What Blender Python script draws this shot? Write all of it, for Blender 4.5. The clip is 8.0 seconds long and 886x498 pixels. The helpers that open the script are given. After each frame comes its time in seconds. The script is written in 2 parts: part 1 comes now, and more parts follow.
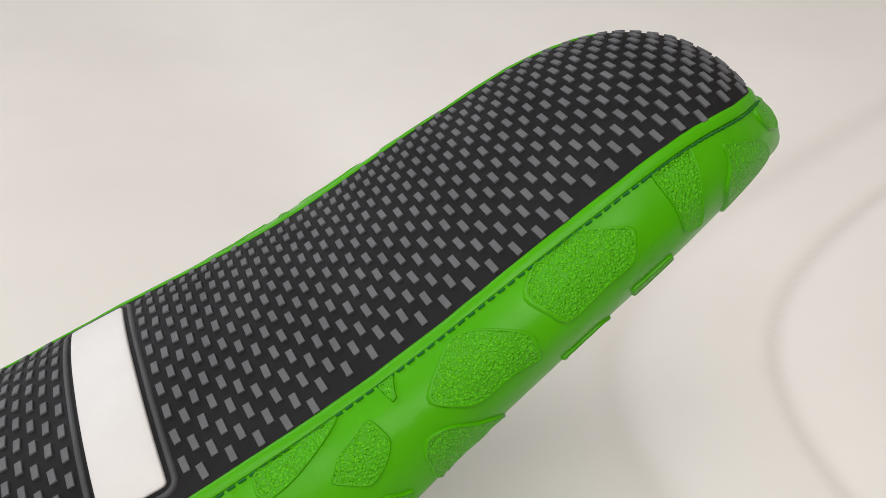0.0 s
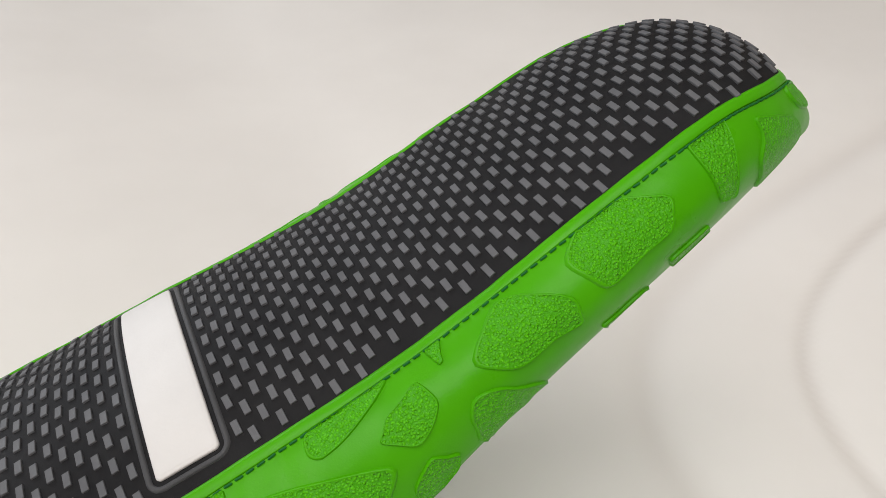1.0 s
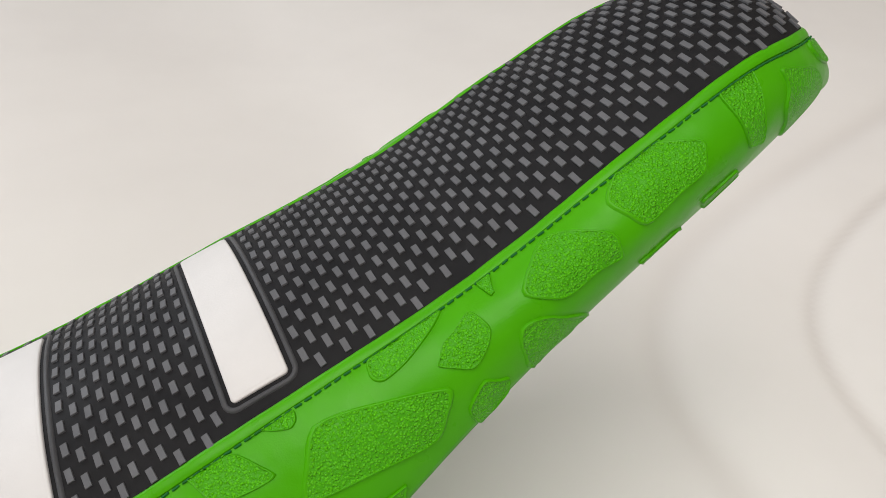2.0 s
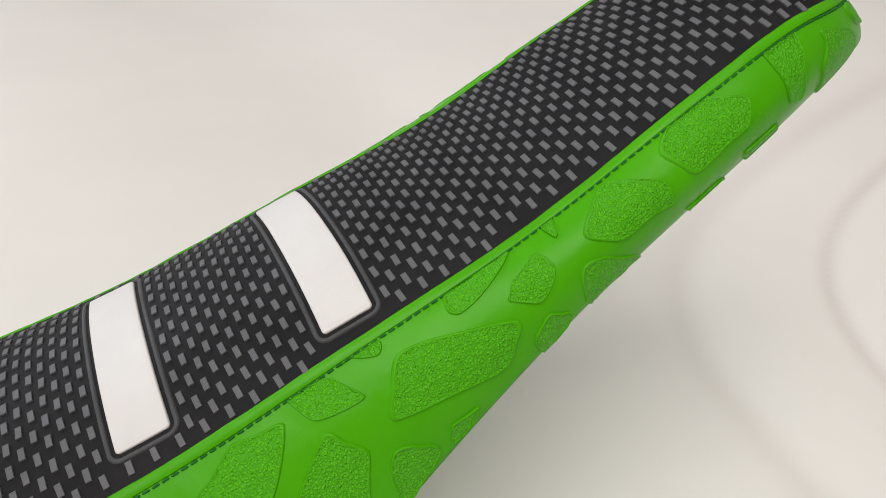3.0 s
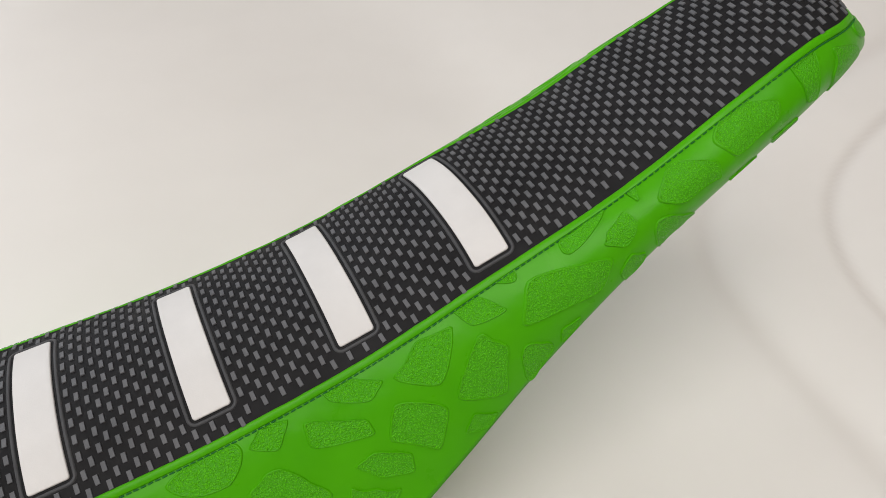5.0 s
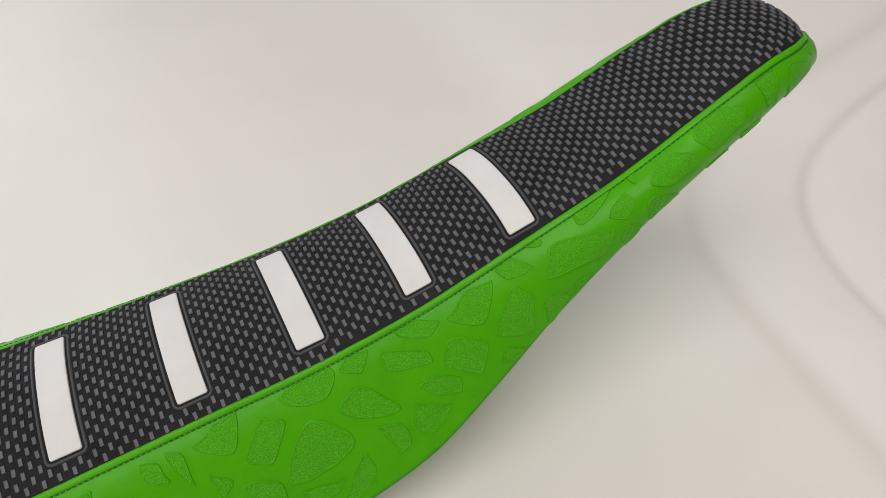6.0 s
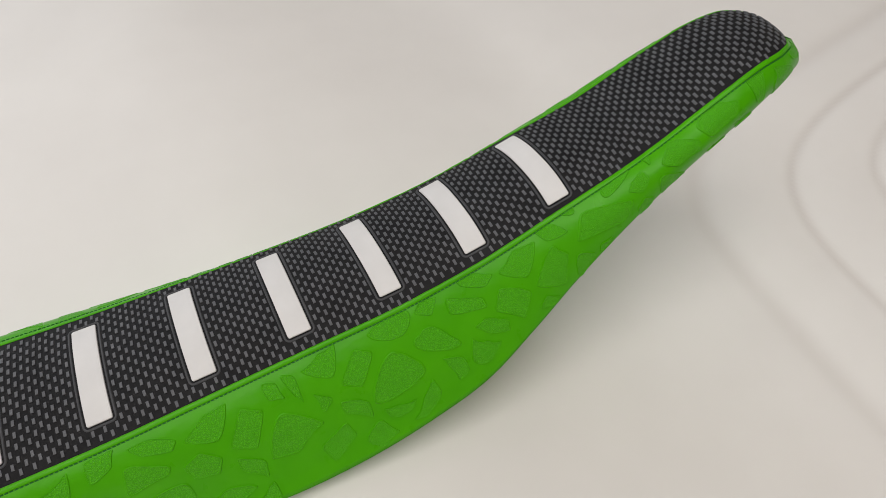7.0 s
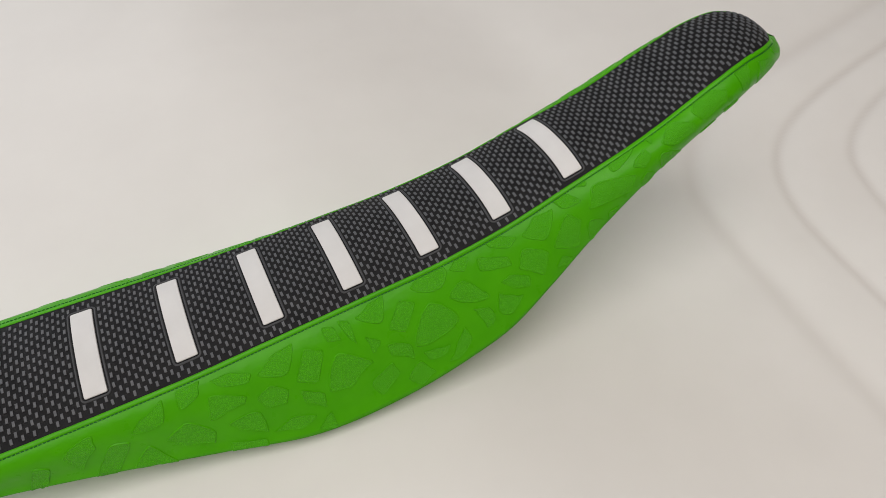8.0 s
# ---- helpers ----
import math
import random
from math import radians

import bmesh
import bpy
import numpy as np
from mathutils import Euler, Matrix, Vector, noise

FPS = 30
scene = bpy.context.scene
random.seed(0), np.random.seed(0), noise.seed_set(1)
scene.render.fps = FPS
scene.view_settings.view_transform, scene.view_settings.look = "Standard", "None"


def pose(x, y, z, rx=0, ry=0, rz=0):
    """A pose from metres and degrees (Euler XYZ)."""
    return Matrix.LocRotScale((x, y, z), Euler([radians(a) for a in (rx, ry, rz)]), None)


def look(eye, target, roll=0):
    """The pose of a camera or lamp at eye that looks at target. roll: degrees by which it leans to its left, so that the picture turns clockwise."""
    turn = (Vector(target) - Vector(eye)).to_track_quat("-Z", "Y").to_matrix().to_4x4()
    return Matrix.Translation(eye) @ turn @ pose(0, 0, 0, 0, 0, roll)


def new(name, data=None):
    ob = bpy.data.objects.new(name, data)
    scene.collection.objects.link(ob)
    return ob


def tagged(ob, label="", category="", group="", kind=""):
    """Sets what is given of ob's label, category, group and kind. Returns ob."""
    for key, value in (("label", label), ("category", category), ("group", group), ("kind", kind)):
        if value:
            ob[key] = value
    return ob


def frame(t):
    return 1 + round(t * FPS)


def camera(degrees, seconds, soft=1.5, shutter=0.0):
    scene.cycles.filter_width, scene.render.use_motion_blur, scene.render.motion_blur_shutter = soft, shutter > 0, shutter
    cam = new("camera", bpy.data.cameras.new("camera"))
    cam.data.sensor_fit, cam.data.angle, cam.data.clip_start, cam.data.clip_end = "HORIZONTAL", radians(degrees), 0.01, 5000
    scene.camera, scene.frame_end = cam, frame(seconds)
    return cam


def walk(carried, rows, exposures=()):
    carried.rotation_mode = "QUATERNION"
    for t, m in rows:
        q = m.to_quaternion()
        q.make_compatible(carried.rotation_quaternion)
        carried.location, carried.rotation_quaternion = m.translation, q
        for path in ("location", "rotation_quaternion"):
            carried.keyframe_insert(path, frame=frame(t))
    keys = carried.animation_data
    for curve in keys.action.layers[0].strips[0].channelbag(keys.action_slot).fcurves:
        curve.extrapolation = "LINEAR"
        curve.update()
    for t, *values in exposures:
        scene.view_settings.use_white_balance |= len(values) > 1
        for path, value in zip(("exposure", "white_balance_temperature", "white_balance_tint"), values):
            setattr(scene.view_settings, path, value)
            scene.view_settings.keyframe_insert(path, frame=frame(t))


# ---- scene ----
cam = camera(63.96, 8.0, soft=0.5)
PATH = [
    (0.0, pose(0.3861, -0.1380, 0.3307, 48.18, 0.36, -26.99)),
    (0.5, pose(0.3806, -0.1417, 0.3278, 49.97, 0.94, -26.58)),
    (1.0, pose(0.3738, -0.1472, 0.3227, 50.79, 1.48, -26.30)),
    (1.5, pose(0.3655, -0.1529, 0.3201, 50.65, 1.57, -26.36)),
    (3.0, pose(0.3304, -0.1656, 0.3310, 47.02, 1.85, -26.30)),
    (3.5, pose(0.3197, -0.1692, 0.3363, 45.79, 1.84, -26.18)),
    (4.0, pose(0.3042, -0.1718, 0.3512, 43.98, 1.76, -26.12)),
    (4.5, pose(0.2864, -0.1790, 0.3743, 41.99, 1.82, -26.01)),
    (6.0, pose(0.2267, -0.2354, 0.4665, 38.52, 1.76, -25.90)),
    (6.5, pose(0.1979, -0.2586, 0.5002, 37.53, 1.84, -25.77)),
    (7.0, pose(0.1713, -0.2805, 0.5326, 37.18, 1.90, -25.78)),
    (7.5, pose(0.1467, -0.3040, 0.5604, 36.96, 1.71, -25.84)),
    (8.0, pose(0.1214, -0.3262, 0.5823, 36.65, 1.50, -25.85)),
]
walk(cam, PATH, [(0.0, 0.27), (1.5, 0.27), (3.0, 0.27), (4.5, 0.18), (6.0, 0.06), (8.0, -0.06)])

# ---------- light: one daylight window, one warm ceiling lamp ----------
world = bpy.data.worlds.new("room_air")
scene.world = world
world.use_nodes = True
world.node_tree.nodes["Background"].inputs["Color"].default_value = (0.95, 0.97, 1.0, 1)
world.node_tree.nodes["Background"].inputs["Strength"].default_value = 0.25


def area_lamp(name, eye, target, size_x, size_y, power, color):
    data = bpy.data.lights.new(name, "AREA")
    data.shape, data.size, data.size_y = "RECTANGLE", size_x, size_y
    data.energy, data.color = power, color
    ob = new(name, data)
    ob.matrix_world = look(eye, target)
    return ob


area_lamp("window_daylight", (-1.0, 2.42, 1.35), (0.1, 0.0, 0.1), 1.9, 1.3, 23, (0.86, 0.92, 1.0))
area_lamp("ceiling_lamp", (-0.15, -0.75, 2.36), (-0.15, -0.75, 0.0), 1.8, 1.8, 43, (1.0, 0.945, 0.895))


# ---------- materials ----------
def material(name, color, rough, spec=0.5):
    m = bpy.data.materials.new(name)
    m.use_nodes = True
    b = m.node_tree.nodes["Principled BSDF"]
    b.inputs["Base Color"].default_value = (*color, 1)
    b.inputs["Roughness"].default_value = rough
    b.inputs["Specular IOR Level"].default_value = spec
    return m, m.node_tree, b


def link(tree, a, b):
    tree.links.new(a, b)


def noise_tex(tree, scale, detail=4.0, rough=0.55):
    n = tree.nodes.new("ShaderNodeTexNoise")
    n.inputs["Scale"].default_value, n.inputs["Detail"].default_value, n.inputs["Roughness"].default_value = scale, detail, rough
    geo = tree.nodes.new("ShaderNodeNewGeometry")
    link(tree, geo.outputs["Position"], n.inputs["Vector"])
    return n.outputs["Fac"]


def ramp(tree, fac, lo, hi, a, b):
    r = tree.nodes.new("ShaderNodeMapRange")
    r.inputs["From Min"].default_value, r.inputs["From Max"].default_value = lo, hi
    r.inputs["To Min"].default_value, r.inputs["To Max"].default_value = a, b
    link(tree, fac, r.inputs["Value"])
    return r.outputs["Result"]


def mix_color(tree, fac, a, b):
    m = tree.nodes.new("ShaderNodeMix")
    m.data_type = "RGBA"
    m.inputs["A"].default_value, m.inputs["B"].default_value = (*a, 1), (*b, 1)
    link(tree, fac, m.inputs["Factor"])
    return m.outputs["Result"]


def bump(tree, bsdf, height, strength, distance, chain=None):
    n = tree.nodes.new("ShaderNodeBump")
    n.inputs["Strength"].default_value, n.inputs["Distance"].default_value = strength, distance
    link(tree, height, n.inputs["Height"])
    if chain is not None:
        link(tree, chain, n.inputs["Normal"])
    link(tree, n.outputs["Normal"], bsdf.inputs["Normal"])
    return n.outputs["Normal"]


def rubber(name, dark, light, rough):
    m, t, b = material(name, dark, rough, 0.10)
    link(t, mix_color(t, ramp(t, noise_tex(t, 60), 0.3, 0.7, 0, 1), dark, light), b.inputs["Base Color"])
    link(t, ramp(t, noise_tex(t, 25), 0.3, 0.7, rough - 0.06, rough + 0.08), b.inputs["Roughness"])
    bump(t, b, noise_tex(t, 2500, 2), 0.25, 0.0003)
    return m


black_rubber = rubber("black_rubber", (0.0120, 0.0122, 0.0138), (0.0170, 0.0172, 0.0190), 0.6)
grey_rubber = rubber("grey_rubber", (0.105, 0.110, 0.121), (0.135, 0.141, 0.154), 0.5)
border_rubber = rubber("border_rubber", (0.062, 0.064, 0.070), (0.078, 0.081, 0.088), 0.42)

white_rubber, t, b = material("white_rubber", (0.8, 0.79, 0.78), 0.5, 0.35)
link(t, mix_color(t, ramp(t, noise_tex(t, 40), 0.3, 0.75, 0, 1), (0.68, 0.68, 0.685), (0.62, 0.62, 0.625)), b.inputs["Base Color"])
bump(t, b, noise_tex(t, 1500, 2), 0.15, 0.0003)

GREEN_A, GREEN_B = (0.056, 0.335, 0.0010), (0.067, 0.372, 0.0015)
green_vinyl, t, b = material("green_vinyl", GREEN_A, 0.3, 0.14)
link(t, mix_color(t, ramp(t, noise_tex(t, 35), 0.3, 0.7, 0, 1), GREEN_A, GREEN_B), b.inputs["Base Color"])
link(t, ramp(t, noise_tex(t, 90), 0.3, 0.7, 0.26, 0.38), b.inputs["Roughness"])
near_bump = bump(t, b, noise_tex(t, 1800, 3), 0.12, 0.0003)
bump(t, b, noise_tex(t, 55, 2), 0.4, 0.0025, near_bump)

green_grip, t, b = material("green_grip", GREEN_B, 0.45, 0.2)
grain = ramp(t, noise_tex(t, 1300, 2, 0.5), 0.33, 0.66, 0, 1)
cells = t.nodes.new("ShaderNodeTexVoronoi")
cells.feature = "SMOOTH_F1"
cells.inputs["Scale"].default_value, cells.inputs["Smoothness"].default_value = 1350, 0.25
cells_at = t.nodes.new("ShaderNodeNewGeometry")
link(t, cells_at.outputs["Position"], cells.inputs["Vector"])
pebble = ramp(t, cells.outputs["Distance"], 0.05, 0.6, 1, 0)
# light tops and dark gaps: the pebbles' shading painted into the green
link(t, mix_color(t, pebble, (0.054, 0.335, 0.0010), (0.110, 0.555, 0.0024)), b.inputs["Base Color"])
link(t, ramp(t, noise_tex(t, 700), 0.3, 0.7, 0.34, 0.5), b.inputs["Roughness"])
coarse = bump(t, b, pebble, 0.75, 0.0005)
bump(t, b, grain, 0.45, 0.0004, coarse)

green_thread, t, b = material("green_thread", (0.010, 0.130, 0.025), 0.75, 0.2)
base_plastic, t, b = material("base_plastic", (0.02, 0.02, 0.02), 0.6)

sheet_white, t, b = material("sheet_white", (0.8, 0.78, 0.76), 0.6, 0.15)
# greyer along the creases: their soft shade is put into the colour
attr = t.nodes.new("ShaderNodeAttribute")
attr.attribute_name = "crease_shade"
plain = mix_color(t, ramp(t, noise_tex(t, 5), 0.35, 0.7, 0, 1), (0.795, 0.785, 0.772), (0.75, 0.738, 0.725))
shaded_sheet = t.nodes.new("ShaderNodeMix")
shaded_sheet.data_type = "RGBA"
link(t, plain, shaded_sheet.inputs["A"])
shaded_sheet.inputs["B"].default_value = (0.60, 0.57, 0.55, 1)
link(t, attr.outputs["Fac"], shaded_sheet.inputs["Factor"])
link(t, shaded_sheet.outputs["Result"], b.inputs["Base Color"])
bump(t, b, noise_tex(t, 14, 2), 0.2, 0.004)

wall_beige, t, b = material("wall_beige", (0.42, 0.36, 0.30), 0.8, 0.2)
link(t, mix_color(t, noise_tex(t, 3), (0.45, 0.385, 0.32), (0.38, 0.325, 0.27)), b.inputs["Base Color"])
wall_paint, t, b = material("wall_paint", (0.78, 0.77, 0.75), 0.8, 0.2)
link(t, mix_color(t, noise_tex(t, 3), (0.80, 0.79, 0.77), (0.74, 0.73, 0.71)), b.inputs["Base Color"])


# ---------- helpers for meshes ----------
def mesh_object(name, verts, faces, mat, parent=None, label="", smooth=True):
    me = bpy.data.meshes.new(name)
    me.from_pydata([tuple(map(float, v)) for v in verts], [], faces)
    me.materials.append(mat)
    if smooth:
        me.polygons.foreach_set("use_smooth", [True] * len(me.polygons))
    me.update()
    ob = new(name, me)
    if parent is not None:
        ob.parent = parent
    if label:
        tagged(ob, label)
    return ob


def grid_faces(rows, cols, flip=False):
    out = []
    for i in range(rows - 1):
        for j in range(cols - 1):
            q = (i * cols + j, i * cols + j + 1, (i + 1) * cols + j + 1, (i + 1) * cols + j)
            out.append(q[::-1] if flip else q)
    return out


def box(name, lo, hi, mat):
    v = [(x, y, z) for x in (lo[0], hi[0]) for y in (lo[1], hi[1]) for z in (lo[2], hi[2])]
    f = [(0, 1, 3, 2), (4, 6, 7, 5), (0, 4, 5, 1), (2, 3, 7, 6), (0, 2, 6, 4), (1, 5, 7, 3)]
    return mesh_object(name, v, f, mat, smooth=False)


def curve(knots):
    """A smooth function through (x, value) knots."""
    xk, vk = np.array([k[0] for k in knots]), np.array([k[1] for k in knots])
    m = np.gradient(vk, xk)

    def value(x):
        i = int(np.clip(np.searchsorted(xk, x) - 1, 0, len(xk) - 2))
        h = xk[i + 1] - xk[i]
        u = min(max((x - xk[i]) / h, 0.0), 1.0)
        return ((2 * u**3 - 3 * u**2 + 1) * vk[i] + (u**3 - 2 * u**2 + u) * h * m[i]
                + (-2 * u**3 + 3 * u**2) * vk[i + 1] + (u**3 - u**2) * h * m[i + 1])
    return value


# ---------- the room ----------
R = 2.4
box("wall_south", (-R - 0.1, -R - 0.1, -0.1), (R + 0.1, -R, 2.4), wall_beige)
box("wall_east", (R, -R, -0.1), (R + 0.1, R, 2.4), wall_beige)
box("wall_west", (-R - 0.1, -R, -0.1), (-R, R, 2.4), wall_paint)
# the north wall has the window's opening
NORTH = R + 0.1
box("wall_north", (-R - 0.1, R, -0.1), (R + 0.1, NORTH, 0.7), wall_paint)
box("wall_north_upper", (-R - 0.1, R, 2.0), (R + 0.1, NORTH, 2.4), wall_paint)
box("wall_north_left", (-R - 0.1, R, 0.7), (-1.95, NORTH, 2.0), wall_paint)
box("wall_north_right", (-0.05, R, 0.7), (R + 0.1, NORTH, 2.0), wall_paint)
box("ceiling", (-R - 0.1, -R - 0.1, 2.4), (R + 0.1, R + 0.1, 2.5), wall_paint)
for n in ("wall_south", "wall_east", "wall_west", "wall_north", "wall_north_upper", "wall_north_left", "wall_north_right", "ceiling"):
    tagged(bpy.data.objects[n], "plain beige painted wall of the room" if n in ("wall_south", "wall_east") else "plain white painted wall of the room" if n != "ceiling" else "plain white ceiling", "wall" if n != "ceiling" else "ceiling", kind="structure")


# ---------- the white sheet on which the seat lies, with soft creases and their painted shade ---
def crease_line(lower_x, bend_x, bend_y):
    """Runs along y, bends round and goes off along x."""
    pts = [(lower_x, -2.0), (lower_x, -0.12), (lower_x + 0.004, bend_y - 0.085), (lower_x + 0.013, bend_y - 0.045), (bend_x, bend_y),
           (bend_x + 0.048, bend_y + 0.037), (bend_x + 0.134, bend_y + 0.066), (bend_x + 0.26, bend_y + 0.092), (bend_x + 1.6, bend_y + 0.34)]
    out = []
    for a, b in zip(pts, pts[1:]):
        for k in range(6):
            out.append((a[0] + (b[0] - a[0]) * k / 6, a[1] + (b[1] - a[1]) * k / 6))
    p = np.array(out)
    for _ in range(12):
        p[1:-1] = (p[:-2] + 2 * p[1:-1] + p[2:]) / 4
    return p


def line_distance(px, py, line):
    best = np.full(px.shape, 9.0)
    for a, b in zip(line[:-1], line[1:]):
        d = b - a
        s = np.clip(((px - a[0]) * d[0] + (py - a[1]) * d[1]) / (d @ d), 0, 1)
        best = np.minimum(best, np.hypot(px - a[0] - s * d[0], py - a[1] - s * d[1]))
    return best


def stops(lo, dense_lo, dense_hi, hi, fine):
    return np.concatenate([np.linspace(lo, dense_lo, 24)[:-1], np.arange(dense_lo, dense_hi, fine), np.linspace(dense_hi, hi, 24)])


def rise(x):
    """The sheet lies higher under the seat and slopes down in front of its nose."""
    k = np.clip((0.54 - x) / 0.42, 0, 1)
    return 0.074 * k * k * (3 - 2 * k)


gx, gy = stops(-R, 0.0, 1.15, R, 0.0042), stops(-R, -0.3, 0.32, R, 0.0042)
GX, GY = np.meshgrid(gx, gy, indexing="ij")
crease_shade, height = np.zeros(GX.shape), np.zeros(GX.shape)
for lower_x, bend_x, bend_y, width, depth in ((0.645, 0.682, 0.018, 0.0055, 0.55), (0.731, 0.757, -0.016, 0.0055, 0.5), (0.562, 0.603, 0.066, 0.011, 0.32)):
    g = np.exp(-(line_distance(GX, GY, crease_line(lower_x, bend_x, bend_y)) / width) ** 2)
    # painted shade of this crease; the height below gives its real dip
    crease_shade = np.maximum(crease_shade, depth * g)
    height -= 0.0012 * g + 0.0022 * np.exp(-(line_distance(GX, GY, crease_line(lower_x, bend_x, bend_y)) / 0.028) ** 2)
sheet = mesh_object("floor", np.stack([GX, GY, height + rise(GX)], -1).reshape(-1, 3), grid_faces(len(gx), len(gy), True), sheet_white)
sheet.data.attributes.new("crease_shade", "FLOAT", "POINT").data.foreach_set("value", crease_shade.ravel().astype(np.float32))
tagged(sheet, "white smooth sheet with soft curved creases, their grey shade painted in", "floor", kind="structure")

# ---------- the seat's form ----------
LIFT, REAR, TIP = 0.15, -0.215, 0.5500
seam_y = curve([(-0.22, 0.0490), (-0.13, 0.0490), (-0.05, 0.0488), (0.06, 0.0480), (0.12, 0.0466), (0.18, 0.0455), (0.24, 0.0450), (0.30, 0.0432),
                (0.36, 0.0405), (0.42, 0.0376), (0.47, 0.0350), (0.507, 0.0315), (0.530, 0.0265), (0.542, 0.0185), (0.5480, 0.0095), (TIP, 0.0)])
seam_z = curve([(-0.22, 0.0020), (-0.13, -0.0005), (-0.05, -0.0040), (0.055, -0.0050), (0.116, -0.0027), (0.178, 0.0002), (0.24, 0.0042), (0.30, 0.0135),
                (0.36, 0.0306), (0.42, 0.0486), (0.47, 0.0714), (0.507, 0.0844), (0.530, 0.0848), (0.542, 0.0810), (0.5480, 0.0765), (TIP, 0.0725)])
crown = curve([(-0.22, 0.006), (0.06, 0.0072), (0.12, 0.0086), (0.18, 0.0095), (0.24, 0.0105), (0.30, 0.0105), (0.36, 0.0094), (0.42, 0.0068),
               (0.47, 0.0060), (0.507, 0.0070), (0.530, 0.0062), (0.542, 0.0038), (TIP, 0.0)])
lean = curve([(-0.22, -0.04), (0.0, -0.015), (0.06, 0.018), (0.12, 0.042), (0.18, 0.064), (0.24, 0.090), (0.30, 0.097), (0.36, 0.100), (0.42, 0.107), (0.47, 0.106), (0.51, 0.086), (TIP, 0.03)])
edge_y = curve([(-0.22, 0.050), (-0.13, 0.0577), (-0.085, 0.062), (-0.02, 0.0715), (0.053, 0.086), (0.115, 0.0994), (0.18, 0.1016), (0.24, 0.0982), (0.28, 0.0935),
                (0.32, 0.083), (0.36, 0.0714), (0.42, 0.0591), (0.47, 0.0495), (0.51, 0.0413), (0.54, 0.0312), (0.559, 0.0210), (0.5665, 0.0120), (0.5718, 0.0)])
edge_z = curve([(-0.22, -0.012), (-0.13, -0.0217), (-0.085, -0.0311), (-0.02, -0.0446), (0.053, -0.0562), (0.115, -0.0632), (0.18, -0.0626), (0.24, -0.0546), (0.28, -0.0447),
                (0.32, -0.0265), (0.36, -0.0057), (0.42, 0.0274), (0.47, 0.046), (0.51, 0.0585), (0.54, 0.0635), (0.5718, 0.0610)])
bulge = curve([(-0.22, 0.005), (0.1, 0.0055), (0.2, 0.005), (0.3, 0.0045), (0.36, 0.007), (0.42, 0.009), (0.47, 0.009), (0.51, 0.007), (TIP, 0.002)])
skew = curve([(-0.22, 1.0), (0.2, 1.0), (0.36, 0.3), (TIP, 0.0)])
TOP_POWER = 2.3
far_side = curve([(-0.22, 1.15), (0.02, 1.12), (0.12, 0.76), (0.24, 0.62), (0.36, 0.60), (TIP, 0.65)])


def leaned(x, y):
    """How far the seat's twist lowers the cover at y."""
    return lean(x) * (max(y, -seam_y(x)) + seam_y(x))


def top_point(x, v):
    """The upper cover: x along the seat, v from -1 to 1 between the seams."""
    y = seam_y(x) * v
    return Vector((x, y, LIFT + seam_z(x) + crown(x) * (1 - abs(v) ** TOP_POWER) - leaned(x, y)))


def edge_x(x):
    return x if x < 0.5 else 0.5 + (x - 0.5) * 0.0718 / (TIP - 0.5)


def side_point(x, w, side):
    """A side panel: w from 0 at the seam to 1 at the lower edge; past 1 it tucks under."""
    xe = edge_x(x)
    y0, z0, y1, z1 = seam_y(x), seam_z(x), edge_y(xe), edge_z(xe)
    narrow = 1.0 if side < 0 else far_side(x)
    y1 = y0 + (y1 - y0) * narrow
    if w > 1:
        k = w - 1
        y, z, xw = max(y1 - 0.012 * k - 0.02 * k * k, 0.0), z1 - 0.016 * k + 0.004 * k * k, xe - 0.004 * k
    else:
        dy, dz = y1 - y0, z1 - z0
        n = math.hypot(dy, dz) or 1.0
        k = skew(x)
        out = bulge(x) * narrow * w * (1 - w) * (4 * (1 - k) + 6.75 * (1 - w) * k)
        y, z, xw = y0 + dy * w - dz / n * out, z0 + dz * w + dy / n * out, x + (xe - x) * w
    return Vector((xw, side * y, LIFT + z - leaned(x, side * y)))


def frame_at(point, a, b):
    """Position and unit tangents of a surface by small steps."""
    p = point(a, b)
    ta = (point(a + 0.0005, b) - point(a - 0.0005, b)).normalized()
    tb = (point(a, b + 0.004) - point(a, b - 0.004)).normalized()
    n = ta.cross(tb).normalized()
    return p, ta, tb, n


stations = list(np.linspace(REAR, 0.5, 150)) + [0.5 + (TIP - 0.5) * math.sin(math.pi / 2 * k / 24) for k in range(1, 25)]

seat = new("motocross_seat")
tagged(seat, "motocross bike seat with black ribbed gripper top and green sides", "seat")

VS = np.linspace(-1, 1, 41)
cover = mesh_object("top_cover", [top_point(x, v) for x in stations for v in VS], grid_faces(len(stations), 41), black_rubber, seat, "black ribbed rubber top cover")
WS = list(np.linspace(0, 1, 25)) + [1.15, 1.4, 1.8, 2.4]
panels = {}
for side in (-1, 1):
    panels[side] = mesh_object("side_panel", [side_point(x, w, side) for x in stations for w in WS], grid_faces(len(stations), len(WS), side < 0), green_vinyl, seat, "glossy green vinyl side panel")


def arc_to_v(x, q):
    """The v at which the arc from the crown is q long."""
    vs = np.linspace(0, 1, 30)
    y = seam_y(x) * vs
    z = crown(x) * (1 - vs**TOP_POWER)
    arc = np.concatenate([[0], np.cumsum(np.hypot(np.diff(y), np.diff(z)))])
    return math.copysign(float(np.interp(abs(q), arc, vs)), q), arc[-1]


RIBS = [0.3604, 0.3000, 0.2392, 0.1775, 0.1164, 0.0534, -0.0085]
RIB_HALF_X, RIB_HALF_Q = 0.0076, 0.0358


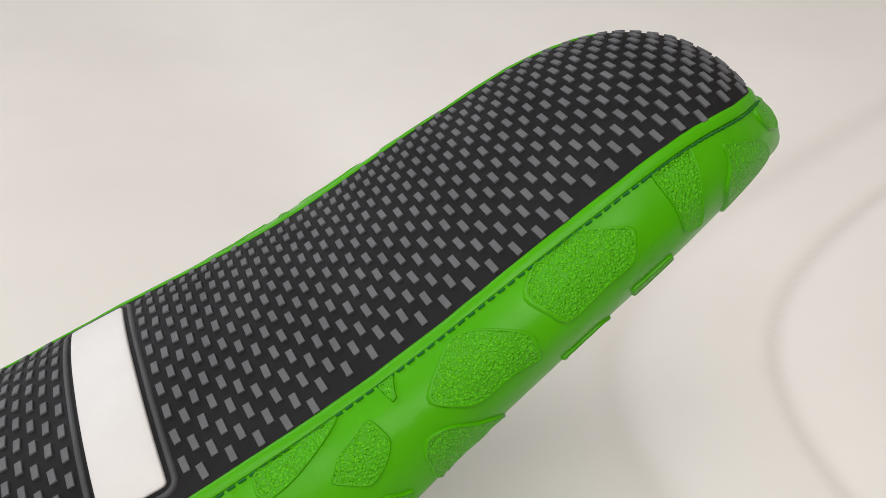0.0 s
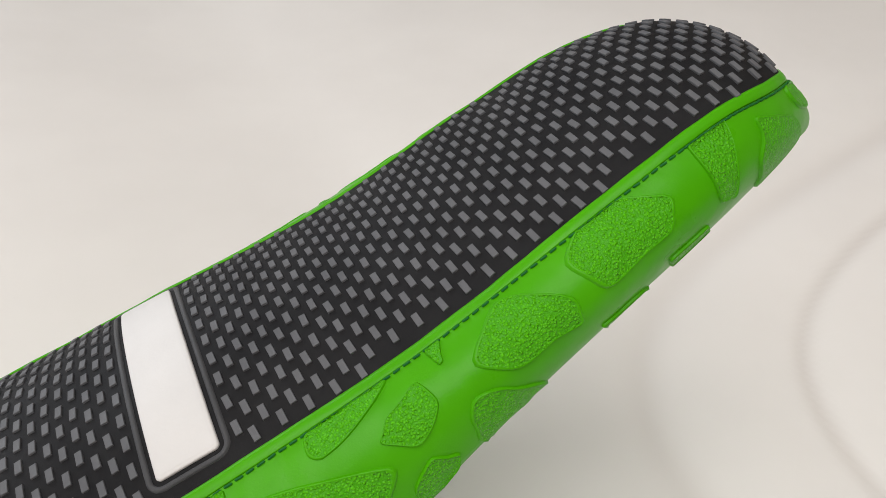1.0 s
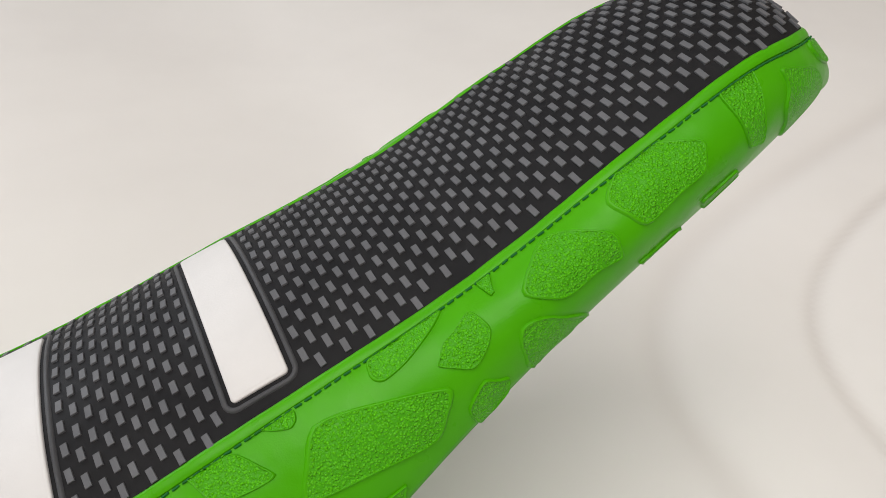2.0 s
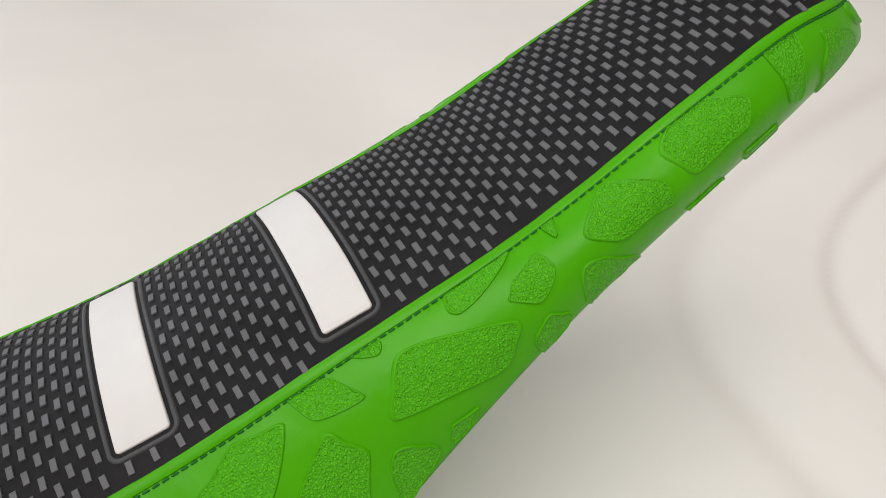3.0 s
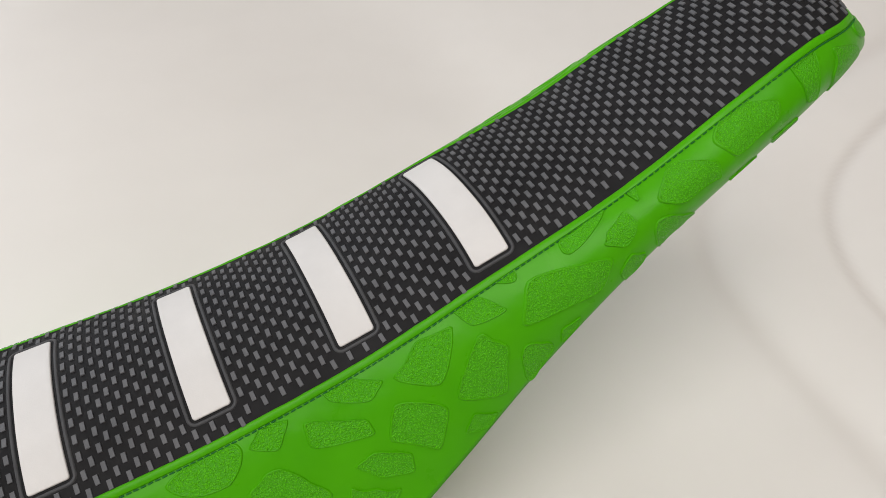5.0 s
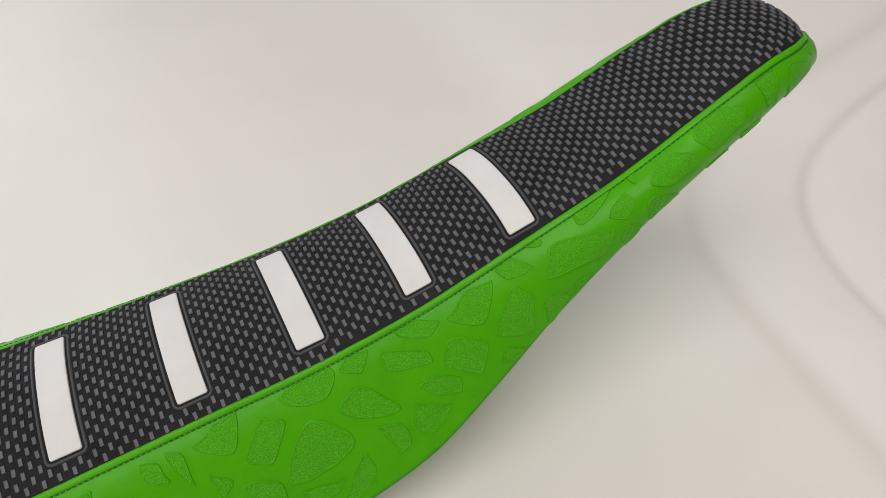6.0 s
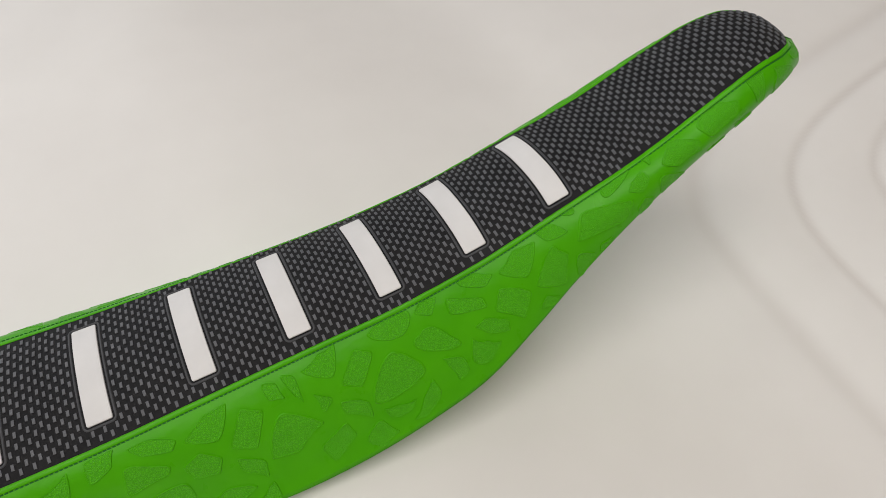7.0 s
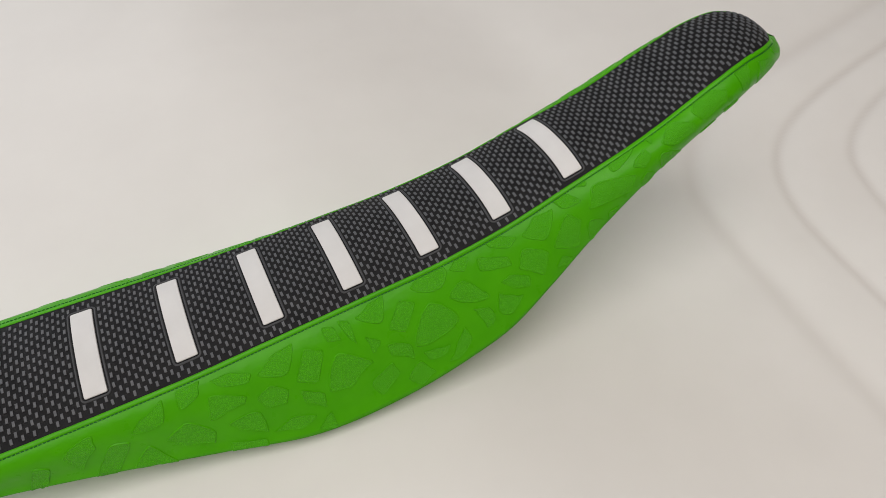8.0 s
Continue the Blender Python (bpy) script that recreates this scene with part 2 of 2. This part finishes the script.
def rounded_rect(hx, hq, r, n=5):
    pts = []
    for cx, cq, a0 in ((hx - r, hq - r, 0), (-hx + r, hq - r, 90), (-hx + r, -hq + r, 180), (hx - r, -hq + r, 270)):
        for k in range(n + 1):
            a = radians(a0 + 90 * k / n)
            pts.append((cx + r * math.cos(a), cq + r * math.sin(a)))
    out = []
    for i, p in enumerate(pts):
        q = pts[(i + 1) % len(pts)]
        steps = max(1, int(math.dist(p, q) / 0.003))
        out += [(p[0] + (q[0] - p[0]) * k / steps, p[1] + (q[1] - p[1]) * k / steps) for k in range(steps)]
    return out


slant = curve([(-0.22, -0.01), (0.055, -0.01), (0.116, 0.01), (0.178, 0.018), (0.24, 0.032), (0.30, 0.022), (0.36, 0.022), (0.46, 0.012), (TIP, 0.0)])


def slanted(x, q):
    """The cover is pulled a little askew: columns run back towards the far seam."""
    return x - slant(x) * (q + 0.034)


def on_top(x, q, lift):
    x = slanted(x, q)
    v, _ = arc_to_v(x, q)
    p, _, _, n = frame_at(top_point, x, max(-0.995, min(0.995, v)))
    return p + n * lift


def ring_mesh(name, rings, mat, parent, cap=None):
    """Joins rings of equal length; cap: a centre point."""
    verts = [p for ring in rings for p in ring]
    n = len(rings[0])
    faces = [(r * n + k, r * n + (k + 1) % n, (r + 1) * n + (k + 1) % n, (r + 1) * n + k) for r in range(len(rings) - 1) for k in range(n)]
    if cap is not None:
        verts.append(cap)
        faces += [((len(rings) - 1) * n + k, (len(rings) - 1) * n + (k + 1) % n, len(verts) - 1) for k in range(n)]
    return mesh_object(name, verts, faces, mat, parent)


for cx in RIBS:
    rings = []
    for grow, lift in ((0.0, -0.0003), (0.0, 0.0006), (-0.0002, 0.0009), (-0.0006, 0.0010), (-0.0016, 0.0010)):
        rings.append([on_top(cx + x, q, lift) for x, q in rounded_rect(RIB_HALF_X, RIB_HALF_Q, 0.0012)] if grow == 0 else
                     [on_top(cx + x * (RIB_HALF_X + grow) / RIB_HALF_X, q * (RIB_HALF_Q + max(grow, -0.002)) / RIB_HALF_Q, lift)
                      for x, q in rounded_rect(RIB_HALF_X, RIB_HALF_Q, 0.0012)])
    rim = [p for ring in rings for p in ring]
    count = len(rings[0])
    faces = [(r * count + k, r * count + (k + 1) % count, (r + 1) * count + (k + 1) % count, (r + 1) * count + k) for r in range(len(rings) - 1) for k in range(count)]
    top = [on_top(cx + x, q, 0.00103) for q in np.linspace(-RIB_HALF_Q + 0.0011, RIB_HALF_Q - 0.0011, 31) for x in np.linspace(-RIB_HALF_X + 0.0011, RIB_HALF_X - 0.0011, 7)]
    rib = mesh_object("rib", rim + top, faces + [tuple(len(rim) + i for i in f) for f in grid_faces(31, 7, True)], white_rubber, cover)
    tagged(rib, "smooth white rubber rib")
    outline = []
    for grow, lift in ((0.0011, -0.0003), (0.0012, 0.0004), (0.0015, 0.0007), (0.0021, 0.0007), (0.0024, 0.0005), (0.0027, -0.0003)):
        outline.append([on_top(cx + x, q, lift) for x, q in rounded_rect(RIB_HALF_X + grow, RIB_HALF_Q + grow, 0.0012 + grow)])
    ring_mesh("rib_border", outline, border_rubber, rib)


# ---------- the grip blocks of the top cover ----------
BLOCK_Q = 0.0074


def block_shape():
    a, b, c, d, h = 0.00090, 0.00190, 0.00080, 0.00180, 0.0006
    v = [(-a, -b, -0.0006), (a, -b, -0.0006), (a, b, -0.0006), (-a, b, -0.0006), (-a, -b, h * 0.75), (a, -b, h * 0.75), (a, b, h * 0.75), (-a, b, h * 0.75),
         (-c, -d, h), (c, -d, h), (c, d, h), (-c, d, h)]
    f = [(r + k, r + (k + 1) % 4, r + 4 + (k + 1) % 4, r + 4 + k) for r in (0, 4) for k in range(4)] + [(8, 9, 10, 11)]
    return v, f


block_v, block_f = block_shape()
block_mesh = bpy.data.meshes.new("grip_block")
block_mesh.from_pydata(block_v, [], block_f)
block_mesh.materials.append(grey_rubber)
rest_v, rest_f = [], []


def block_columns():
    """Columns of blocks along the seat, set off from the ribs: a column stands close along each rib's border."""
    margin, cols = 0.0122, []
    marks = sorted([r - margin for r in RIBS] + [r + margin for r in RIBS])
    for lo, hi in zip(marks, marks[1:]):
        n = 7 if hi - lo < 0.03 else 10
        cols += [lo + (hi - lo) * k / n for k in range(n)]
    x = marks[0] - 0.0036
    while x > REAR + 0.004:
        cols.insert(0, x)
        x -= 0.0036
    x = marks[-1]
    while x < TIP - 0.002:
        cols.append(x)
        x += 0.0035 / ((top_point(x + 0.001, -0.2) - top_point(x - 0.001, -0.2)).length / 0.002)
    return cols


for column, x_at in enumerate(block_columns()):
    _, half_arc = arc_to_v(x_at, 0.0)
    for j in range(-9, 10):
        q = (j + 0.5 * (column % 2)) * BLOCK_Q
        if abs(q) > half_arc - 0.0021:
            continue
        if any(abs(x_at - r) < RIB_HALF_X + 0.0040 and abs(q) < RIB_HALF_Q + 0.0047 for r in RIBS):
            continue
        xs = slanted(x_at, q)
        v, _ = arc_to_v(xs, q)
        p, ta, tb, n = frame_at(top_point, xs, max(-0.99, min(0.99, v)))
        ta = (ta + tb * slant(x_at)).normalized()
        tb = n.cross(ta)
        m = Matrix(((ta.x, tb.x, n.x, p.x), (ta.y, tb.y, n.y, p.y), (ta.z, tb.z, n.z, p.z), (0, 0, 0, 1)))
        m = m @ pose(random.uniform(-1, 1) * 0.0001, random.uniform(-1, 1) * 0.00015, 0, 0, 0, random.uniform(-2.5, 2.5))
        if 0.395 < x_at < 0.475:
            ob = new("grip_block", block_mesh)
            ob.parent = cover
            ob.matrix_local = m
        else:
            base = len(rest_v)
            rest_v += [m @ Vector(c) for c in block_v]
            rest_f += [tuple(base + k for k in f) for f in block_f]
rest = mesh_object("grip_texture", rest_v, rest_f, grey_rubber, cover, smooth=False)
tagged(rest, kind="stuff")


# ---------- folded seams and stitches ----------
ARC_X = np.concatenate([np.linspace(REAR, 0.5, 180), np.linspace(0.503, TIP - 0.0003, 40)])
ARC_W = np.linspace(0, 1.15, 48)
ARC_TABLE = []
for ax in ARC_X:
    pts = [side_point(ax, w, -1) for w in ARC_W]
    ARC_TABLE.append(np.concatenate([[0], np.cumsum([(b - a).length for a, b in zip(pts, pts[1:])])]))


def side_arc(x, d):
    """The w that lies d metres below the seam, and the panel's depth."""
    k = int(np.clip(np.searchsorted(ARC_X, x), 1, len(ARC_X) - 1))
    f = min(max((x - ARC_X[k - 1]) / (ARC_X[k] - ARC_X[k - 1]), 0.0), 1.0)
    row = ARC_TABLE[k - 1] * (1 - f) + ARC_TABLE[k] * f
    return float(np.interp(d, row, ARC_W)), row[-1]


def side_frame(x, w, side):
    p = side_point(x, w, side)
    ta = (side_point(x + 0.0005, w, side) - side_point(x - 0.0005, w, side)).normalized()
    tb = (side_point(x, w + 0.01, side) - side_point(x, max(w - 0.01, 0), side)).normalized()
    n = ta.cross(tb).normalized()
    if n.y * side + n.z < 0:
        n = -n
    return p, ta, tb, n


fold_x = [x for x in stations if x < TIP - 0.0004]
for side in (-1, 1):
    rings = []
    for x in fold_x:
        w, _ = side_arc(x, 0.0012)
        p, ta, tb, n = side_frame(x, w, side)
        wob = 1 + 0.35 * noise.noise((x * 90, side * 3.0, 0.4)) + 0.3 * noise.noise((x * 260, side * 5.0, 2.4))
        ring = []
        for k in range(10):
            a = 2 * math.pi * k / 10
            ring.append(p + tb * (0.0018 * math.cos(a) * (0.8 + 0.2 * wob)) + n * (0.0006 * wob * math.sin(a) * (1 - 0.4 * math.cos(a))))
        rings.append(ring)
    fold = ring_mesh("seam_fold", rings, green_vinyl, panels[side])
    tagged(fold, "folded green vinyl seam edge")

stitch_v, stitch_f = [], []
for ring, (x, r) in enumerate(((-0.00105, 0.00012), (-0.0008, 0.00033), (0.0008, 0.00033), (0.00105, 0.00012))):
    for k in range(6):
        a = math.pi / 3 * k
        stitch_v.append((x, r * math.cos(a), r * math.sin(a)))
stitch_f = [(r * 6 + k, r * 6 + (k + 1) % 6, r * 6 + 6 + (k + 1) % 6, r * 6 + 6 + k) for r in range(3) for k in range(6)]
stitch_mesh = bpy.data.meshes.new("stitch")
stitch_mesh.from_pydata(stitch_v, [], stitch_f)
stitch_mesh.materials.append(green_thread)
for side in (-1, 1):
    x = -0.10
    while x < (TIP - 0.012 if side < 0 else 0.22):
        w, _ = side_arc(x, 0.0034)
        p, ta, tb, n = side_frame(x, w, side)
        tb = n.cross(ta)
        p = p + n * 0.00030
        st = new("stitch", stitch_mesh)
        st.parent = panels[side]
        st.matrix_local = Matrix(((ta.x, tb.x, n.x, p.x), (ta.y, tb.y, n.y, p.y), (ta.z, tb.z, n.z, p.z), (0, 0, 0, 1))) @ pose(0, 0, 0, 0, 0, random.uniform(-6, 6))
        x += 0.0027 * (1.0 if TIP - x > 0.06 else 0.75)


# ---------- raised grip patches on the side panels ----------
def patch_outline(a, b, angle, corners, amp, phase, taper, bend, count=44):
    out = []
    c, sn = math.cos(radians(angle)), math.sin(radians(angle))
    turned = (-phase + (math.pi if amp > 0 else 0)) / corners
    share = 0.25 if corners == 3 else 0.65
    for k in range(count):
        th = 2 * math.pi * k / count
        flats = sum(max(0.0, math.cos(th - turned - 2 * math.pi * i / corners)) ** 14 for i in range(corners))
        r = (1 - share) * (1 + amp * math.cos(corners * th + phase)) + share * 0.95 * flats ** (-1 / 14)
        px = a * r * math.cos(th)
        py = b * r * math.sin(th) * (1 + taper * math.cos(th)) + bend * (px * px / a / a - 0.5) * b
        out.append((c * px - sn * py, sn * px + c * py))
    return out


def on_side(x, d, lift, side):
    x = min(x, TIP - 0.001)
    w, deep = side_arc(x, max(d, 0.0036))
    p, _, _, n = side_frame(x, min(w, 1.12), side)
    return p + n * lift


def grip_patch(x, d, a, b, angle, corners, amp, phase, taper, bend):
    """A raised pebbled patch, on both panels alike: x along the seat, d below the seam, half length and half width, turn, and the outline's form."""
    outline = patch_outline(a, b, angle, corners, amp, phase, taper, bend)
    for side in (-1, 1):
        rings = []
        for scale, lift in ((1.045, -0.00005), (1.02, 0.0005), (0.99, 0.0008), (0.965, 0.0006), (0.86, 0.00055), (0.6, 0.0006), (0.3, 0.0006)):
            rings.append([on_side(x + scale * u, d + scale * v, lift if side < 0 else 0.5 * lift, side) for u, v in outline])
        patch = ring_mesh("grip_patch", rings, green_grip, panels[side], on_side(x, d, 0.0005, side))
        patch.data.materials.append(green_vinyl)
        for face in patch.data.polygons[:3 * len(outline)]:
            face.material_index = 1
        tagged(patch, "pebbled green grip patch with a smooth rim")


grip_patch(0.5414, 0.0087, 0.0103, 0.0039, -178, 3, -0.06, 0.6, 0.41, 0.27)
grip_patch(0.5189, 0.0180, 0.0106, 0.0088, 85, 5, 0.06, 4.3, 0.24, 0.42)
grip_patch(0.4999, 0.0120, 0.0116, 0.0048, 84, 4, 0.13, 2.7, -0.60, -0.20)
grip_patch(0.4695, 0.0113, 0.0141, 0.0086, -168, 5, 0.07, 6.1, 0.37, -0.09)
grip_patch(0.4411, 0.0158, 0.0136, 0.0069, -159, 5, 0.08, 1.0, 0.49, -0.25)
grip_patch(0.4196, 0.0062, 0.0030, 0.0014, 94, 4, 0.15, 3.4, -0.70, -0.23)
grip_patch(0.3945, 0.0057, 0.0100, 0.0037, 173, 3, 0.10, 2.9, 0.07, 0.21)
grip_patch(0.4081, 0.0149, 0.0068, 0.0052, 172, 5, 0.05, 1.1, -0.36, 0.31)
grip_patch(0.4316, 0.0307, 0.0109, 0.0055, -154, 3, 0.18, 4.4, 0.38, -0.13)
grip_patch(0.4902, 0.0301, 0.0070, 0.0029, 177, 4, 0.14, 3.9, 0.14, 0.13)
grip_patch(0.4698, 0.0347, 0.0077, 0.0022, -176, 4, 0.10, 4.5, 0.02, 0.34)
grip_patch(0.3603, 0.0031, 0.0061, 0.0021, -157, 3, 0.07, 0.4, -0.29, 0.12)
grip_patch(0.3818, 0.0219, 0.0196, 0.0080, -166, 4, 0.10, 2.7, 0.19, -0.13)
grip_patch(0.3461, 0.0078, 0.0103, 0.0042, -144, 4, 0.08, 6.1, -0.07, 0.23)
grip_patch(0.3214, 0.0133, 0.0114, 0.0081, 172, 4, 0.09, 0.1, -0.11, 0.37)
grip_patch(0.3424, 0.0313, 0.0123, 0.0102, 95, 4, 0.09, 1.1, 0.16, -0.33)
grip_patch(0.3631, 0.0416, 0.0073, 0.0066, 104, 3, 0.16, 5.1, -0.19, -0.09)
grip_patch(0.3803, 0.0399, 0.0049, 0.0027, 168, 4, 0.12, 2.2, 0.42, 0.02)
grip_patch(0.4116, 0.0326, 0.0060, 0.0050, -167, 5, 0.06, 0.2, 0.37, 0.11)
grip_patch(0.2898, 0.0073, 0.0123, 0.0042, -153, 5, 0.09, 5.0, -0.21, 0.26)
grip_patch(0.2805, 0.0195, 0.0139, 0.0045, -155, 4, 0.08, 3.8, 0.27, 0.10)
grip_patch(0.3101, 0.0347, 0.0133, 0.0083, 46, 4, 0.07, 3.9, 0.03, 0.20)
grip_patch(0.2556, 0.0077, 0.0068, 0.0047, 175, 4, 0.14, 0.4, 0.01, 0.16)
grip_patch(0.3346, 0.0507, 0.0067, 0.0034, -158, 4, 0.11, 2.0, 0.34, 0.02)
grip_patch(0.2933, 0.0418, 0.0121, 0.0048, -147, 5, 0.09, 1.1, -0.14, -0.13)
grip_patch(0.2830, 0.0532, 0.0102, 0.0074, -148, 5, -0.05, 1.3, 0.02, 0.70)
grip_patch(0.2544, 0.0302, 0.0141, 0.0068, -144, 3, 0.17, 2.4, -0.04, 0.23)
grip_patch(0.2312, 0.0093, 0.0132, 0.0067, 179, 3, 0.07, 5.6, 0.19, 0.03)
grip_patch(0.1832, 0.0112, 0.0104, 0.0069, 159, 4, 0.07, 5.9, 0.11, 0.66)
grip_patch(0.2019, 0.0238, 0.0120, 0.0071, 133, 4, 0.10, 3.6, 0.05, 0.03)
grip_patch(0.2236, 0.0403, 0.0163, 0.0127, 163, 3, 0.13, 0.8, 0.08, 0.02)
grip_patch(0.2619, 0.0537, 0.0105, 0.0047, 63, 5, 0.06, 2.6, 0.42, 0.70)
grip_patch(0.1081, 0.0164, 0.0127, 0.0071, 158, 4, 0.08, 5.9, 0.05, 0.45)
grip_patch(0.1280, 0.0288, 0.0128, 0.0082, 122, 4, 0.13, 3.2, 0.06, 0.00)
grip_patch(0.1511, 0.0456, 0.0153, 0.0117, 160, 4, -0.05, 2.3, 0.00, -0.47)
grip_patch(0.1495, 0.0143, 0.0067, 0.0040, 59, 4, 0.11, 0.7, -0.25, -0.15)
grip_patch(0.1617, 0.0176, 0.0096, 0.0026, 77, 4, 0.11, 1.8, -0.70, 0.16)
grip_patch(0.1753, 0.0336, 0.0057, 0.0032, 68, 3, 0.20, 3.8, 0.35, 0.18)
grip_patch(0.1933, 0.0485, 0.0108, 0.0049, -139, 4, 0.08, 4.7, 0.11, -0.37)
grip_patch(0.2191, 0.0624, 0.0100, 0.0039, -171, 5, 0.08, 5.1, 0.19, 0.65)
grip_patch(0.1759, 0.0644, 0.0114, 0.0072, 147, 4, 0.12, 2.5, 0.15, 0.00)
grip_patch(0.2028, 0.0734, 0.0088, 0.0075, -162, 4, -0.10, 3.5, 0.43, -0.06)
grip_patch(0.2370, 0.0668, 0.0129, 0.0050, 135, 5, 0.07, 4.4, -0.36, 0.64)
grip_patch(0.0457, 0.0102, 0.0092, 0.0055, 154, 4, -0.12, 4.5, 0.40, -0.09)
grip_patch(0.0664, 0.0284, 0.0134, 0.0069, -173, 4, 0.12, 2.8, 0.70, -0.21)
grip_patch(0.0169, 0.0163, 0.0124, 0.0052, 157, 4, 0.05, 1.2, -0.08, 0.64)
grip_patch(0.0373, 0.0425, 0.0154, 0.0091, -151, 5, 0.07, 0.3, 0.25, -0.32)
grip_patch(0.0745, 0.0506, 0.0123, 0.0068, -150, 4, 0.05, 5.1, -0.31, -0.48)
grip_patch(0.0075, 0.0528, 0.0126, 0.0108, -149, 4, 0.07, 2.0, 0.57, -0.01)
grip_patch(-0.0159, 0.0371, 0.0169, 0.0067, 132, 4, 0.07, 3.9, -0.05, 0.02)
grip_patch(-0.0300, 0.0209, 0.0126, 0.0070, 134, 4, 0.09, 1.6, 0.17, -0.49)
grip_patch(-0.0607, 0.0313, 0.0127, 0.0053, 116, 4, 0.07, 2.9, -0.03, -0.05)
grip_patch(0.0755, 0.0133, 0.0128, 0.0043, -161, 5, 0.07, 5.6, -0.10, 0.01)
grip_patch(0.0970, 0.0383, 0.0104, 0.0078, -156, 5, 0.08, 6.1, 0.01, -0.05)
grip_patch(0.1225, 0.0533, 0.0101, 0.0048, 50, 4, 0.15, 4.9, 0.05, 0.18)
grip_patch(0.1039, 0.0660, 0.0127, 0.0046, -174, 4, 0.10, 0.5, -0.35, -0.11)
grip_patch(0.1262, 0.0756, 0.0062, 0.0044, 127, 4, -0.13, 1.4, 0.55, 0.55)
grip_patch(0.0688, 0.0673, 0.0135, 0.0040, -162, 4, 0.11, 3.4, 0.17, 0.24)


# ---------- the base under the foam, on which the seat stands ----------
pan_x = np.linspace(0.08, 0.21, 20)
pan_v = []
for x in pan_x:
    low, top = float(rise(x)), LIFT + edge_z(x) - 0.004
    for y, z in ((-0.045, low), (-0.06, top), (0.06, top), (0.045, low)):
        pan_v.append((x, y, z))
pan_f = [(r * 4 + k, r * 4 + (k + 1) % 4, r * 4 + 4 + (k + 1) % 4, r * 4 + 4 + k) for r in range(19) for k in range(4)] + [(0, 1, 2, 3), (76, 79, 78, 77)]
mesh_object("base_pan", pan_v, pan_f, base_plastic, seat, "black plastic seat base", smooth=False)
